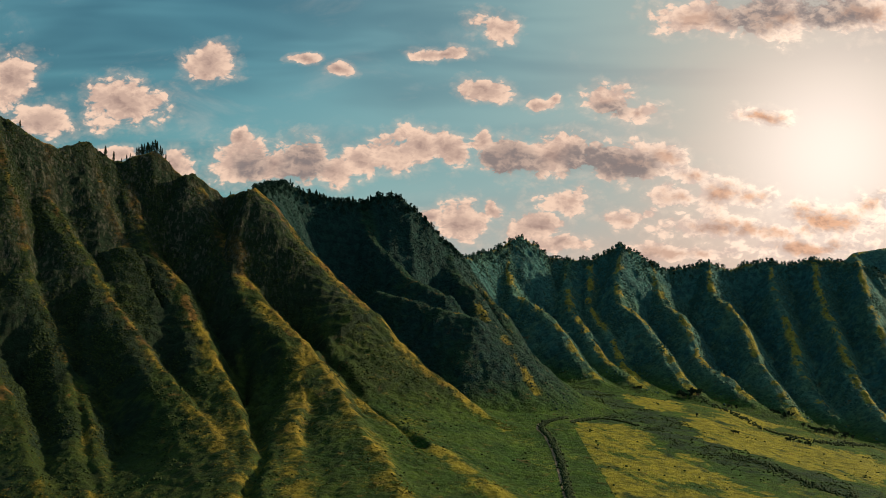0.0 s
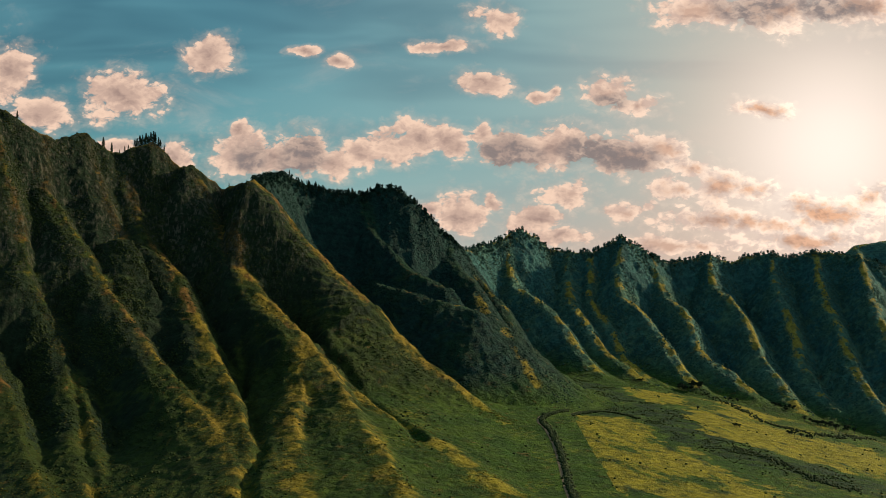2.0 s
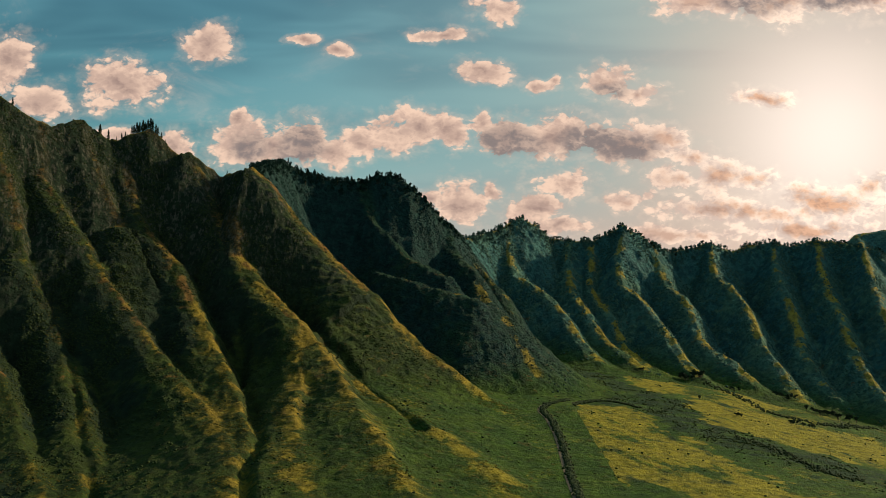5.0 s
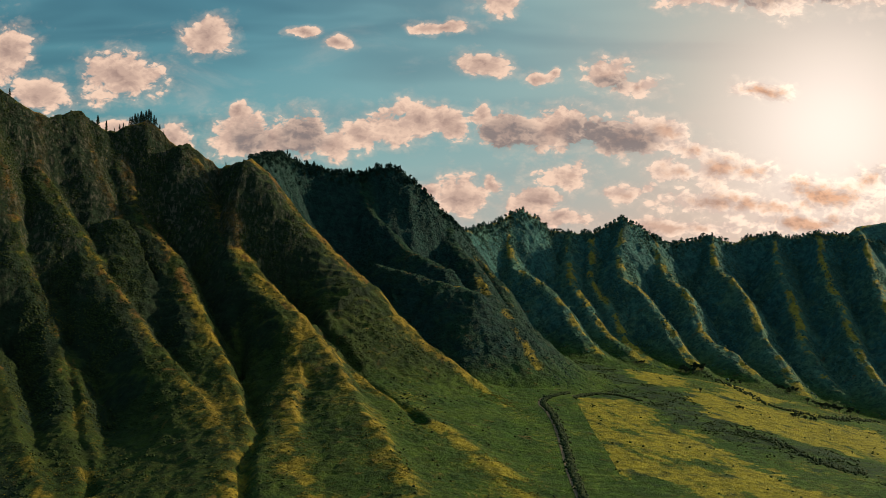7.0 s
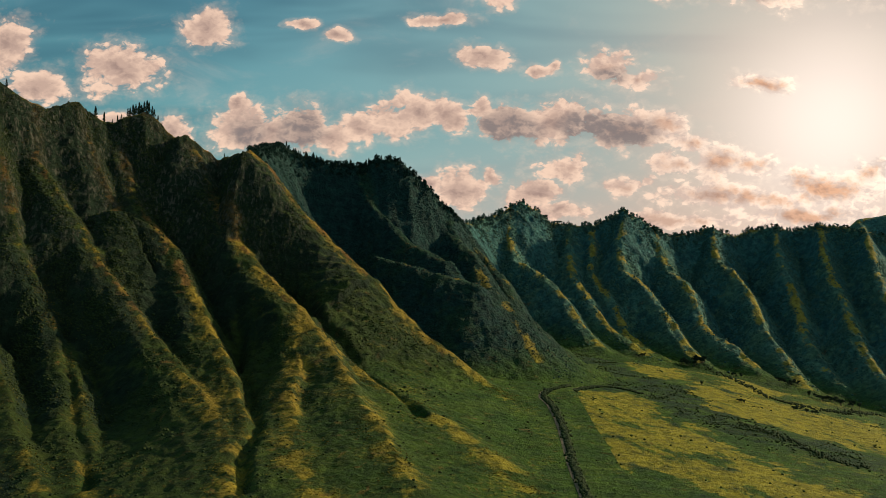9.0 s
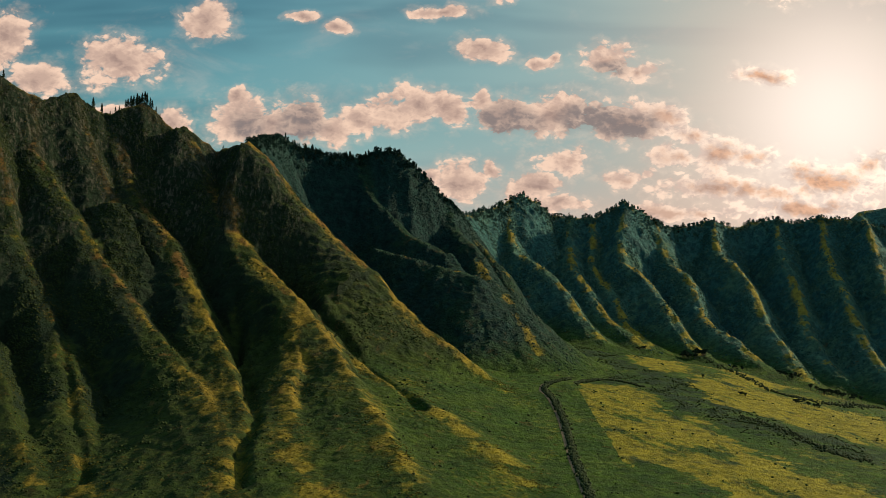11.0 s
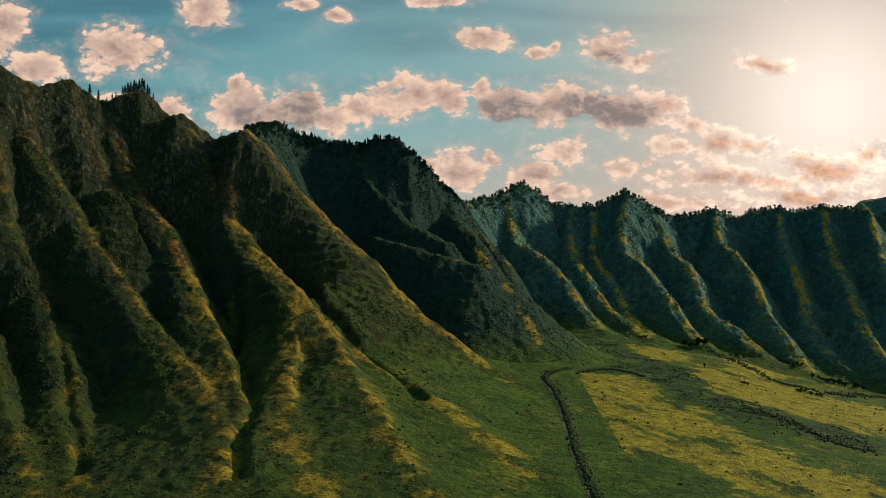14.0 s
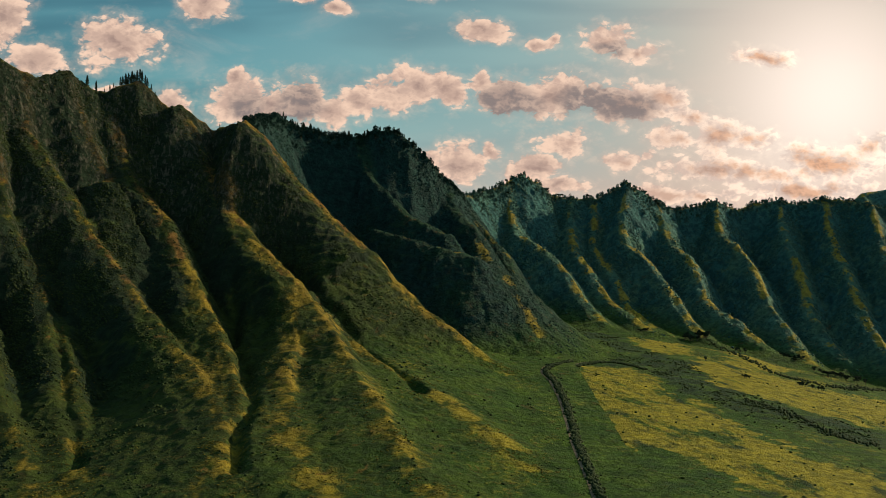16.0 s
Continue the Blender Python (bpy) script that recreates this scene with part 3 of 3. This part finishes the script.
DIRT = surface("dirt_track", lambda k, p: (k.mix(k.noise(p, 0.5, 5.0, 0.65), (0.10, 0.075, 0.05, 1), (0.23, 0.175, 0.12, 1)), k.noise(p, 1.5, 4.0)))

rng = np.random.RandomState(21)


def land_z(names, x, y):
    """The height of the highest of these sheets at each place."""
    best = np.full(np.shape(x), -1e9)
    for name in names:
        xs, ys, z = LAND[name]
        i = np.clip(np.searchsorted(xs, x) - 1, 0, len(xs) - 2)
        j = np.clip(np.searchsorted(ys, y) - 1, 0, len(ys) - 2)
        u = np.clip((x - xs[i]) / (xs[i + 1] - xs[i]), 0, 1)
        v = np.clip((y - ys[j]) / (ys[j + 1] - ys[j]), 0, 1)
        h = (z[j, i] * (1 - u) + z[j, i + 1] * u) * (1 - v) + (z[j + 1, i] * (1 - u) + z[j + 1, i + 1] * u) * v
        out = (x < xs[0]) | (x > xs[-1]) | (y < ys[0]) | (y > ys[-1])
        best = np.maximum(best, np.where(out, -1e9, h))
    return best


SHEETS = ("mountain_ridge", "dark_peak", "far_ridge", "ground")


def raw_mesh(name, pts, faces, material, smooth=False):
    me = bpy.data.meshes.new(name)
    k = faces.shape[1]
    me.vertices.add(len(pts))
    me.vertices.foreach_set("co", np.ascontiguousarray(pts, np.float32).ravel())
    me.loops.add(faces.size)
    me.loops.foreach_set("vertex_index", faces.ravel().astype(np.int32))
    me.polygons.add(len(faces))
    me.polygons.foreach_set("loop_start", np.arange(0, faces.size, k, dtype=np.int32))
    me.update()
    if smooth:
        me.polygons.foreach_set("use_smooth", np.ones(len(faces), bool))
    me.materials.append(material)
    return me


PHI = (1 + 5 ** 0.5) / 2
ICO = np.array([(-1, PHI, 0), (1, PHI, 0), (-1, -PHI, 0), (1, -PHI, 0), (0, -1, PHI), (0, 1, PHI),
                (0, -1, -PHI), (0, 1, -PHI), (PHI, 0, -1), (PHI, 0, 1), (-PHI, 0, -1), (-PHI, 0, 1)]) / 1.902
ICO_FACES = np.array([(0, 11, 5), (0, 5, 1), (0, 1, 7), (0, 7, 10), (0, 10, 11), (1, 5, 9), (5, 11, 4), (11, 10, 2), (10, 7, 6),
                      (7, 1, 8), (3, 9, 4), (3, 4, 2), (3, 2, 6), (3, 6, 8), (3, 8, 9), (4, 9, 5), (2, 4, 11), (6, 2, 10), (8, 6, 7), (9, 8, 1)])


def clump_mesh(name, x, y, z, r, material, tall=0.8):
    """Many small uneven bushes in one mesh."""
    n = len(x)
    a = rng.rand(n) * 6.28
    shape = ICO[None] * (0.65 + 0.6 * rng.rand(n, 12, 1))
    c, s = np.cos(a)[:, None], np.sin(a)[:, None]
    px = shape[..., 0] * c - shape[..., 1] * s
    py = shape[..., 0] * s + shape[..., 1] * c
    pts = np.stack([x[:, None] + px * r[:, None], y[:, None] + py * r[:, None],
                    z[:, None] + (shape[..., 2] * tall + 0.35) * r[:, None]], -1).reshape(-1, 3)
    faces = (ICO_FACES[None] + 12 * np.arange(n)[:, None, None]).reshape(-1, 3)
    return raw_mesh(name, pts, faces, material)


def scatter(sheet_name, count, weight):
    """Random places on a sheet, thinned by weight(x, y, z, steepness), with heights."""
    xs, ys, zz = LAND[sheet_name]
    gx, gy = np.meshgrid(xs, ys)
    w = weight(gx, gy, zz, steepness(gx, gy, zz)) * (zz > floor_height(gx, gy) + 0.5) if sheet_name != "ground" else weight(gx, gy, zz, None)
    p = np.clip(w, 0, None).ravel()
    pick = rng.choice(p.size, count, p=p / p.sum())
    x = gx.ravel()[pick] + (rng.rand(count) - 0.5) * 6.4
    y = gy.ravel()[pick] + (rng.rand(count) - 0.5) * 6.4
    return x, y, land_z((sheet_name,), x, y)


def cover(name, sheet_name, count, weight, small, large, material, label, category, tall=0.8):
    x, y, z = scatter(sheet_name, count, weight)
    r = small + (large - small) * rng.rand(count) ** 2.2
    ob = new(name, clump_mesh(name, x, y, z, r, material, tall))
    return tagged(ob, label, category, kind="stuff")


def patchy(seed, size, lo):
    return lambda x, y: np.clip(fractal(x, y, size, 4, 0.6, seed) - lo, 0, 1)


pa, pb, pc, pd = patchy(401, 70, -0.25), patchy(411, 60, -0.3), patchy(421, 90, -0.3), patchy(431, 50, 0.0)
cover("hillside_scrub", "mountain_ridge", 70000, lambda x, y, z, s: pa(x, y) * (0.15 + np.clip(s - 0.6, 0, 1)) * (1 - 0.85 * np.exp(-(NEAR["mountain_ridge"] / 18) ** 2)) * np.clip((z - floor_height(x, y)) / 90, 0.06, 1) * (1 - 0.7 * np.clip((x + 380) / 120, 0, 1)) * (y < 1760),
      0.6, 2.1, BUSH_GREEN, "dense dark green scrub on the steep flanks", "scrub", 0.7)
cover("hillside_tufts", "mountain_ridge", 16000, lambda x, y, z, s: pb(x, y) * np.exp(-(NEAR["mountain_ridge"] / 20) ** 2) * (y < 1760),
      0.4, 1.4, GRASS_TUFT, "dry golden grass tufts along the spur crests", "grass", 0.35)
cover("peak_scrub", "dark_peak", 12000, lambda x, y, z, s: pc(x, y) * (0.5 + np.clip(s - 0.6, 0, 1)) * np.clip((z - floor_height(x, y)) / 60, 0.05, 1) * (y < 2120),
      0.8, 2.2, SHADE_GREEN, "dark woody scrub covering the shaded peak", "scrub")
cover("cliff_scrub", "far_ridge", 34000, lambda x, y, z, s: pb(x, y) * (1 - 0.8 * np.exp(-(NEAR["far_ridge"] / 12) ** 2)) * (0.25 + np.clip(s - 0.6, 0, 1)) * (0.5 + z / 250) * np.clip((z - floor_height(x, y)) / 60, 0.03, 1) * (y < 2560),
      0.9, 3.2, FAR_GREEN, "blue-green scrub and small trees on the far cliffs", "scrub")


def belt_weight(x, y, z, s):
    wx, wy = x + 4 + 8 * fractal(x, y, 50, 5, 0.65, 320), y + 8 * fractal(x, y, 60, 4, 0.55, 330)
    return (inside(STREAM, wx, wy) * (0.08 + 2.0 * pd(x, y)) + 0.25 * pd(x, y) ** 1.5 + 0.008) * ((x > -300) & (x < 1000) & (y > 850) & (y < 2100))


cover("stream_scrub", "ground", 4200, belt_weight, 0.5, 2.2, VALLEY_GREEN, "low dark scrub along the dry stream belt", "scrub", 0.7)
cover("pasture_tufts", "ground", 14000, lambda x, y, z, s: (0.2 + pb(x, y)) * ((x > -150) & (x < 900) & (y > 850) & (y < 2000)),
      0.3, 0.8, GRASS_TUFT, "tussocks of dry yellow grass in the pasture", "grass", 0.4)


# ---- the dirt track with its hedge ----
def smooth_line(pts, step):
    p = np.array(pts, float)
    for _ in range(3):
        p = np.concatenate([p[:1], np.stack([0.75 * p[:-1] + 0.25 * p[1:], 0.25 * p[:-1] + 0.75 * p[1:]], 1).reshape(-1, 2), p[-1:]])
    run = np.concatenate([[0], np.cumsum(np.hypot(*np.diff(p, axis=0).T))])
    s = np.arange(0, run[-1], step)
    return np.stack([np.interp(s, run, p[:, 0]), np.interp(s, run, p[:, 1])], 1)


def ribbon(name, line, width, material, lift):
    n = len(line)
    way = np.gradient(line, axis=0)
    way /= np.hypot(way[:, 0], way[:, 1])[:, None]
    side = np.stack([way[:, 1], -way[:, 0]], 1)
    ws = np.array([-1.0, -0.5, 0.0, 0.5, 1.0])
    ragged = 1 + 0.25 * np.array([noise.noise((i * 0.13, 0, 0)) for i in range(n)])
    xy = line[:, None] + side[:, None] * (ws[None, :, None] * width / 2 * ragged[:, None, None])
    z = land_z(SHEETS, xy[..., 0], xy[..., 1]) + lift - 0.12 * (np.abs(np.abs(ws) - 0.5) < 0.1)
    pts = np.concatenate([xy, z[..., None]], -1).reshape(-1, 3)
    idx = np.arange(n * 5).reshape(n, 5)
    faces = np.stack([idx[:-1, :-1], idx[:-1, 1:], idx[1:, 1:], idx[1:, :-1]], -1).reshape(-1, 4)
    return new(name, raw_mesh(name, pts, faces, material, True))


road_line = smooth_line(ROAD, 4.0)
tagged(ribbon("road", road_line, 3.4, DIRT, 0.25), "pale unpaved dirt track along the field", "road", kind="structure")


def hedge(name, line, offset, count, small, large, spread, label):
    """A loose row of bushes beside a line."""
    i = rng.randint(1, len(line) - 1, count)
    way = line[i + 1] - line[i - 1]
    way /= np.hypot(way[:, 0], way[:, 1])[:, None]
    o = offset + spread * rng.randn(count)
    x = line[i, 0] + way[:, 1] * o + rng.randn(count)
    y = line[i, 1] - way[:, 0] * o + rng.randn(count)
    r = small + (large - small) * rng.rand(count)
    ob = new(name, clump_mesh(name, x, y, land_z(SHEETS, x, y), r, BUSH_GREEN, 1.0))
    return tagged(ob, label, "hedge", kind="stuff")


hedge("hedgerow", road_line, 6.0, 2400, 1.0, 2.4, 1.8, "dark dense hedgerow beside the dirt track")
hedge("bush_row", smooth_line(BUSHES_A, 4.0), 0.0, 420, 0.8, 2.6, 6.0, "loose row of dark bushes across the pasture")
hedge("bush_row", smooth_line(BUSHES_B, 4.0), 0.0, 300, 0.7, 2.2, 5.0, "loose row of dark bushes across the pasture")


# ---- trees ----
def part(name, me, parent, label=""):
    ob = new(name, me)
    ob.parent = parent
    if label:
        ob["label"] = label
    return ob


def cards(centres, size):
    """Small leaf sprays at random angles: points and quads."""
    n = len(centres)
    a = rng.randn(n, 3)
    a /= np.linalg.norm(a, axis=1)[:, None]
    b = np.cross(a, rng.randn(n, 3))
    b /= np.linalg.norm(b, axis=1)[:, None]
    s = (size * (0.6 + 0.8 * rng.rand(n)))[:, None]
    pts = np.stack([centres - a * s, centres - b * s * 0.55, centres + a * s, centres + b * s * 0.55], 1).reshape(-1, 3)
    return pts, np.arange(4 * n).reshape(n, 4)


def tapered(path, radii, sides=7):
    """A tapered round limb along a path: points and quads."""
    path = np.array(path, float)
    ring = np.arange(sides) * 2 * np.pi / sides
    pts = []
    for p, r in zip(path, radii):
        pts.append(np.stack([p[0] + r * np.cos(ring), p[1] + r * np.sin(ring), np.full(sides, p[2])], 1))
    pts = np.concatenate(pts)
    idx = np.arange(len(path) * sides).reshape(-1, sides)
    nxt = np.roll(idx, -1, axis=1)
    return pts, np.stack([idx[:-1], nxt[:-1], nxt[1:], idx[1:]], -1).reshape(-1, 4)


def conifer_meshes(i):
    """A slim spire, 10 m tall."""
    p, f = tapered([(0, 0, -0.6), (0.05, 0, 3), (0.0, 0.08, 7), (0, 0, 9.6)], (0.26, 0.18, 0.1, 0.02))
    trunk = raw_mesh("trunk", p, f, BARK, True)
    n = 420
    h = rng.rand(n) ** 0.8
    tier = 0.75 + 0.25 * np.cos(h * 6.28 * (5 + i))
    r = (1 - h) ** 0.75 * 2.6 * tier * np.sqrt(rng.rand(n))
    a = rng.rand(n) * 6.28
    c = np.stack([r * np.cos(a), r * np.sin(a), 0.4 + h * 9.7 - 0.15 * r], 1)
    p, f = cards(c, 0.55)
    return trunk, raw_mesh("crown", p, f, TREE_GREEN)


def broadleaf_meshes(i):
    """A round spreading tree, 8 m tall, its crown of uneven lobes with gaps."""
    p, f = tapered([(0, 0, -0.6), (0.1, 0.05, 1.5), (0.15, -0.1, 3.2), (0.1, 0, 5)], (0.34, 0.26, 0.2, 0.06))
    trunk = raw_mesh("trunk", p, f, BARK, True)
    limbs, cs = [], []
    for k in range(6):
        a = k * 1.05 + rng.rand() * 0.7
        r = 1.2 + 1.1 * rng.rand() if k else 0.2
        tip = np.array([r * np.cos(a), r * np.sin(a), 4.2 + 2.2 * rng.rand()])
        if k in (1, 3, 5):
            p, f = tapered([(0.1, 0, 2.2), tip * 0.5 + (0, 0, 1.3), tip], (0.16, 0.1, 0.03), 6)
            limbs.append(raw_mesh("limb", p, f, BARK, True))
        q = rng.randn(110, 3)
        q /= np.linalg.norm(q, axis=1)[:, None]
        cs.append(tip + q * (0.75 + 0.35 * rng.rand(110, 1)) * (1.35, 1.35, 0.95))
    p, f = cards(np.concatenate(cs), 0.42)
    return trunk, raw_mesh("crown", p, f, TREE_GREEN), limbs


def build_tree(kind, i, label):
    if kind == "conifer":
        trunk, crown = conifer_meshes(i)
        limbs = []
    else:
        trunk, crown, limbs = broadleaf_meshes(i)
    base = tagged(new(kind + "_tree"), label, "tree")
    part("trunk", trunk, base, "grey-brown bark trunk")
    part("crown", crown, base, "dark green foliage")
    for m in limbs:
        part("limb", m, base)
    return base


def plant(protos, x, y, height, full, group, label, z_names=SHEETS):
    """Copies of a tree at plan places; full is the prototype's own height."""
    z = land_z(z_names, x, y)
    for k in range(len(x)):
        s = height[k] / full
        src = protos[k % len(protos)]
        m = pose(x[k], y[k], z[k] - 0.1, 0, 0, rng.rand() * 360)
        ob = copy_thing(src, m)
        ob.scale = (s, s, s * (0.9 + 0.25 * rng.rand()))
        tagged(ob, label, "tree", group)


conifers = [build_tree("conifer", i, "slim dark conifer on the ridge") for i in range(3)]
broadleaves = [build_tree("broadleaf", i, "round dark green broadleaf tree") for i in range(3)]


def on_crest(massif, index, along, drift):
    """Plan places along a crest line, at fractions of its length."""
    c = massif[index][-2][:, :2]
    run = np.concatenate([[0], np.cumsum(np.hypot(*np.diff(c, axis=0).T))])
    s = np.asarray(along) * run[-1]
    n = len(s)
    return np.interp(s, run, c[:, 0]) + drift * rng.randn(n), np.interp(s, run, c[:, 1]) + drift * rng.randn(n)


# the clump of conifers on the highest knob and the single ones beside it
knob_x = np.array([-660, -552, -541, -530, -523, -518, -509, -506, -502, -498, -493, -490, -486, -482, -479, -474, -471, -465, -459, -357, -500, -495, -488])
knob_h = np.array([11, 18, 14, 6, 9, 8, 12, 15, 17, 15, 19, 14, 17, 19, 16, 14, 13, 9, 6, 6, 11, 12, 11])
knob_y = np.interp(knob_x, LEFT[0][-2][:, 0], LEFT[0][-2][:, 1])
plant(conifers, knob_x, knob_y - 2, knob_h, 10.0, "conifers on the ridge knob", "slim dark conifer standing on the rocky ridge knob")

along = np.sort(0.42 + 0.40 * rng.rand(46))
x, y = on_crest(MID, 0, along, 4.0)
plant(conifers, x, y, 7 + 6 * rng.rand(46), 10.0, "conifers along the dark crest", "slim dark conifer on the wooded crest")
x, y = on_crest(MID, 0, 0.26 + 0.7 * rng.rand(34), 6.0)
plant(broadleaves, x, y, 5 + 4 * rng.rand(34), 8.0, "trees along the dark crest", "dark broadleaf tree on the wooded crest")
for index, count in ((0, 80), (1, 60)):
    x, y = on_crest(FAR, index, rng.rand(count), 5.0)
    plant(broadleaves, x, y, 5 + 6 * rng.rand(count) ** 1.5, 8.0, "trees on the cliff rim", "dark broadleaf tree on the cliff rim")
# the close-set woods behind the rim
def wood(name, massif, index, count, low, high, drift, material, label):
    x, y = on_crest(massif, index, rng.rand(count), drift)
    z = land_z(SHEETS, x, y)
    c = []
    for k in range(count):
        h = low + (high - low) * rng.rand() ** 1.5
        q = rng.randn(70, 3)
        q /= np.linalg.norm(q, axis=1)[:, None]
        c.append(np.array([x[k], y[k], z[k] + h * 0.55]) + q * (h * 0.32, h * 0.32, h * 0.5) * (0.6 + 0.5 * rng.rand(70, 1)))
    p, f = cards(np.concatenate(c), 1.15)
    tagged(new(name, raw_mesh(name, p, f, material)), label, "woods", kind="stuff")


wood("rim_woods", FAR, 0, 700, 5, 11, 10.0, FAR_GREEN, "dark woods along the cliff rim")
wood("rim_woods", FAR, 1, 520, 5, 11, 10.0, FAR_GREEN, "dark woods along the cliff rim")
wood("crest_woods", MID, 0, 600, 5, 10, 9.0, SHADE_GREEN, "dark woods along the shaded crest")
x, y = on_crest(FAR, 0, np.concatenate([0.22 + 0.16 * rng.rand(26), 0.52 + 0.14 * rng.rand(22)]), 5.0)
plant(conifers, x, y, 4 + 3.5 * rng.rand(48), 10.0, "conifers on the cliff peaks", "slim dark conifer on the cliff peak")

# groves at the foot of the cliffs
def grove(cx, cy, rx, ry, count, low, high, group, label):
    a, r = rng.rand(count) * 6.28, np.sqrt(rng.rand(count))
    plant(broadleaves, cx + rx * r * np.cos(a), cy + ry * r * np.sin(a), low + (high - low) * rng.rand(count), 8.0, group, label)


grove(474, 1990, 24, 14, 26, 9, 14, "trees of the grove", "dense dark broadleaf tree in the grove")
grove(372, 1985, 12, 8, 8, 6, 9, "trees below the spur", "dark broadleaf tree below the grassy spur")
grove(545, 1960, 16, 10, 8, 5, 9, "pasture trees", "dark broadleaf tree at the pasture edge")
grove(428, 1752, 2, 2, 2, 6, 8, "pasture trees", "lone dark broadleaf tree in the pasture")
grove(458, 1640, 12, 8, 8, 4, 7, "pasture trees", "dark broadleaf tree at the pasture edge")
grove(575, 1660, 26, 14, 14, 5, 9, "pasture trees", "dark broadleaf tree at the pasture edge")
grove(700, 1880, 50, 26, 30, 7, 12, "trees under the cliff", "dark broadleaf tree at the cliff foot")
grove(640, 1950, 24, 14, 16, 6, 10, "trees under the cliff", "dark broadleaf tree at the cliff foot")
for proto in conifers + broadleaves:
    for o in (*proto.children_recursive, proto):
        bpy.data.objects.remove(o)
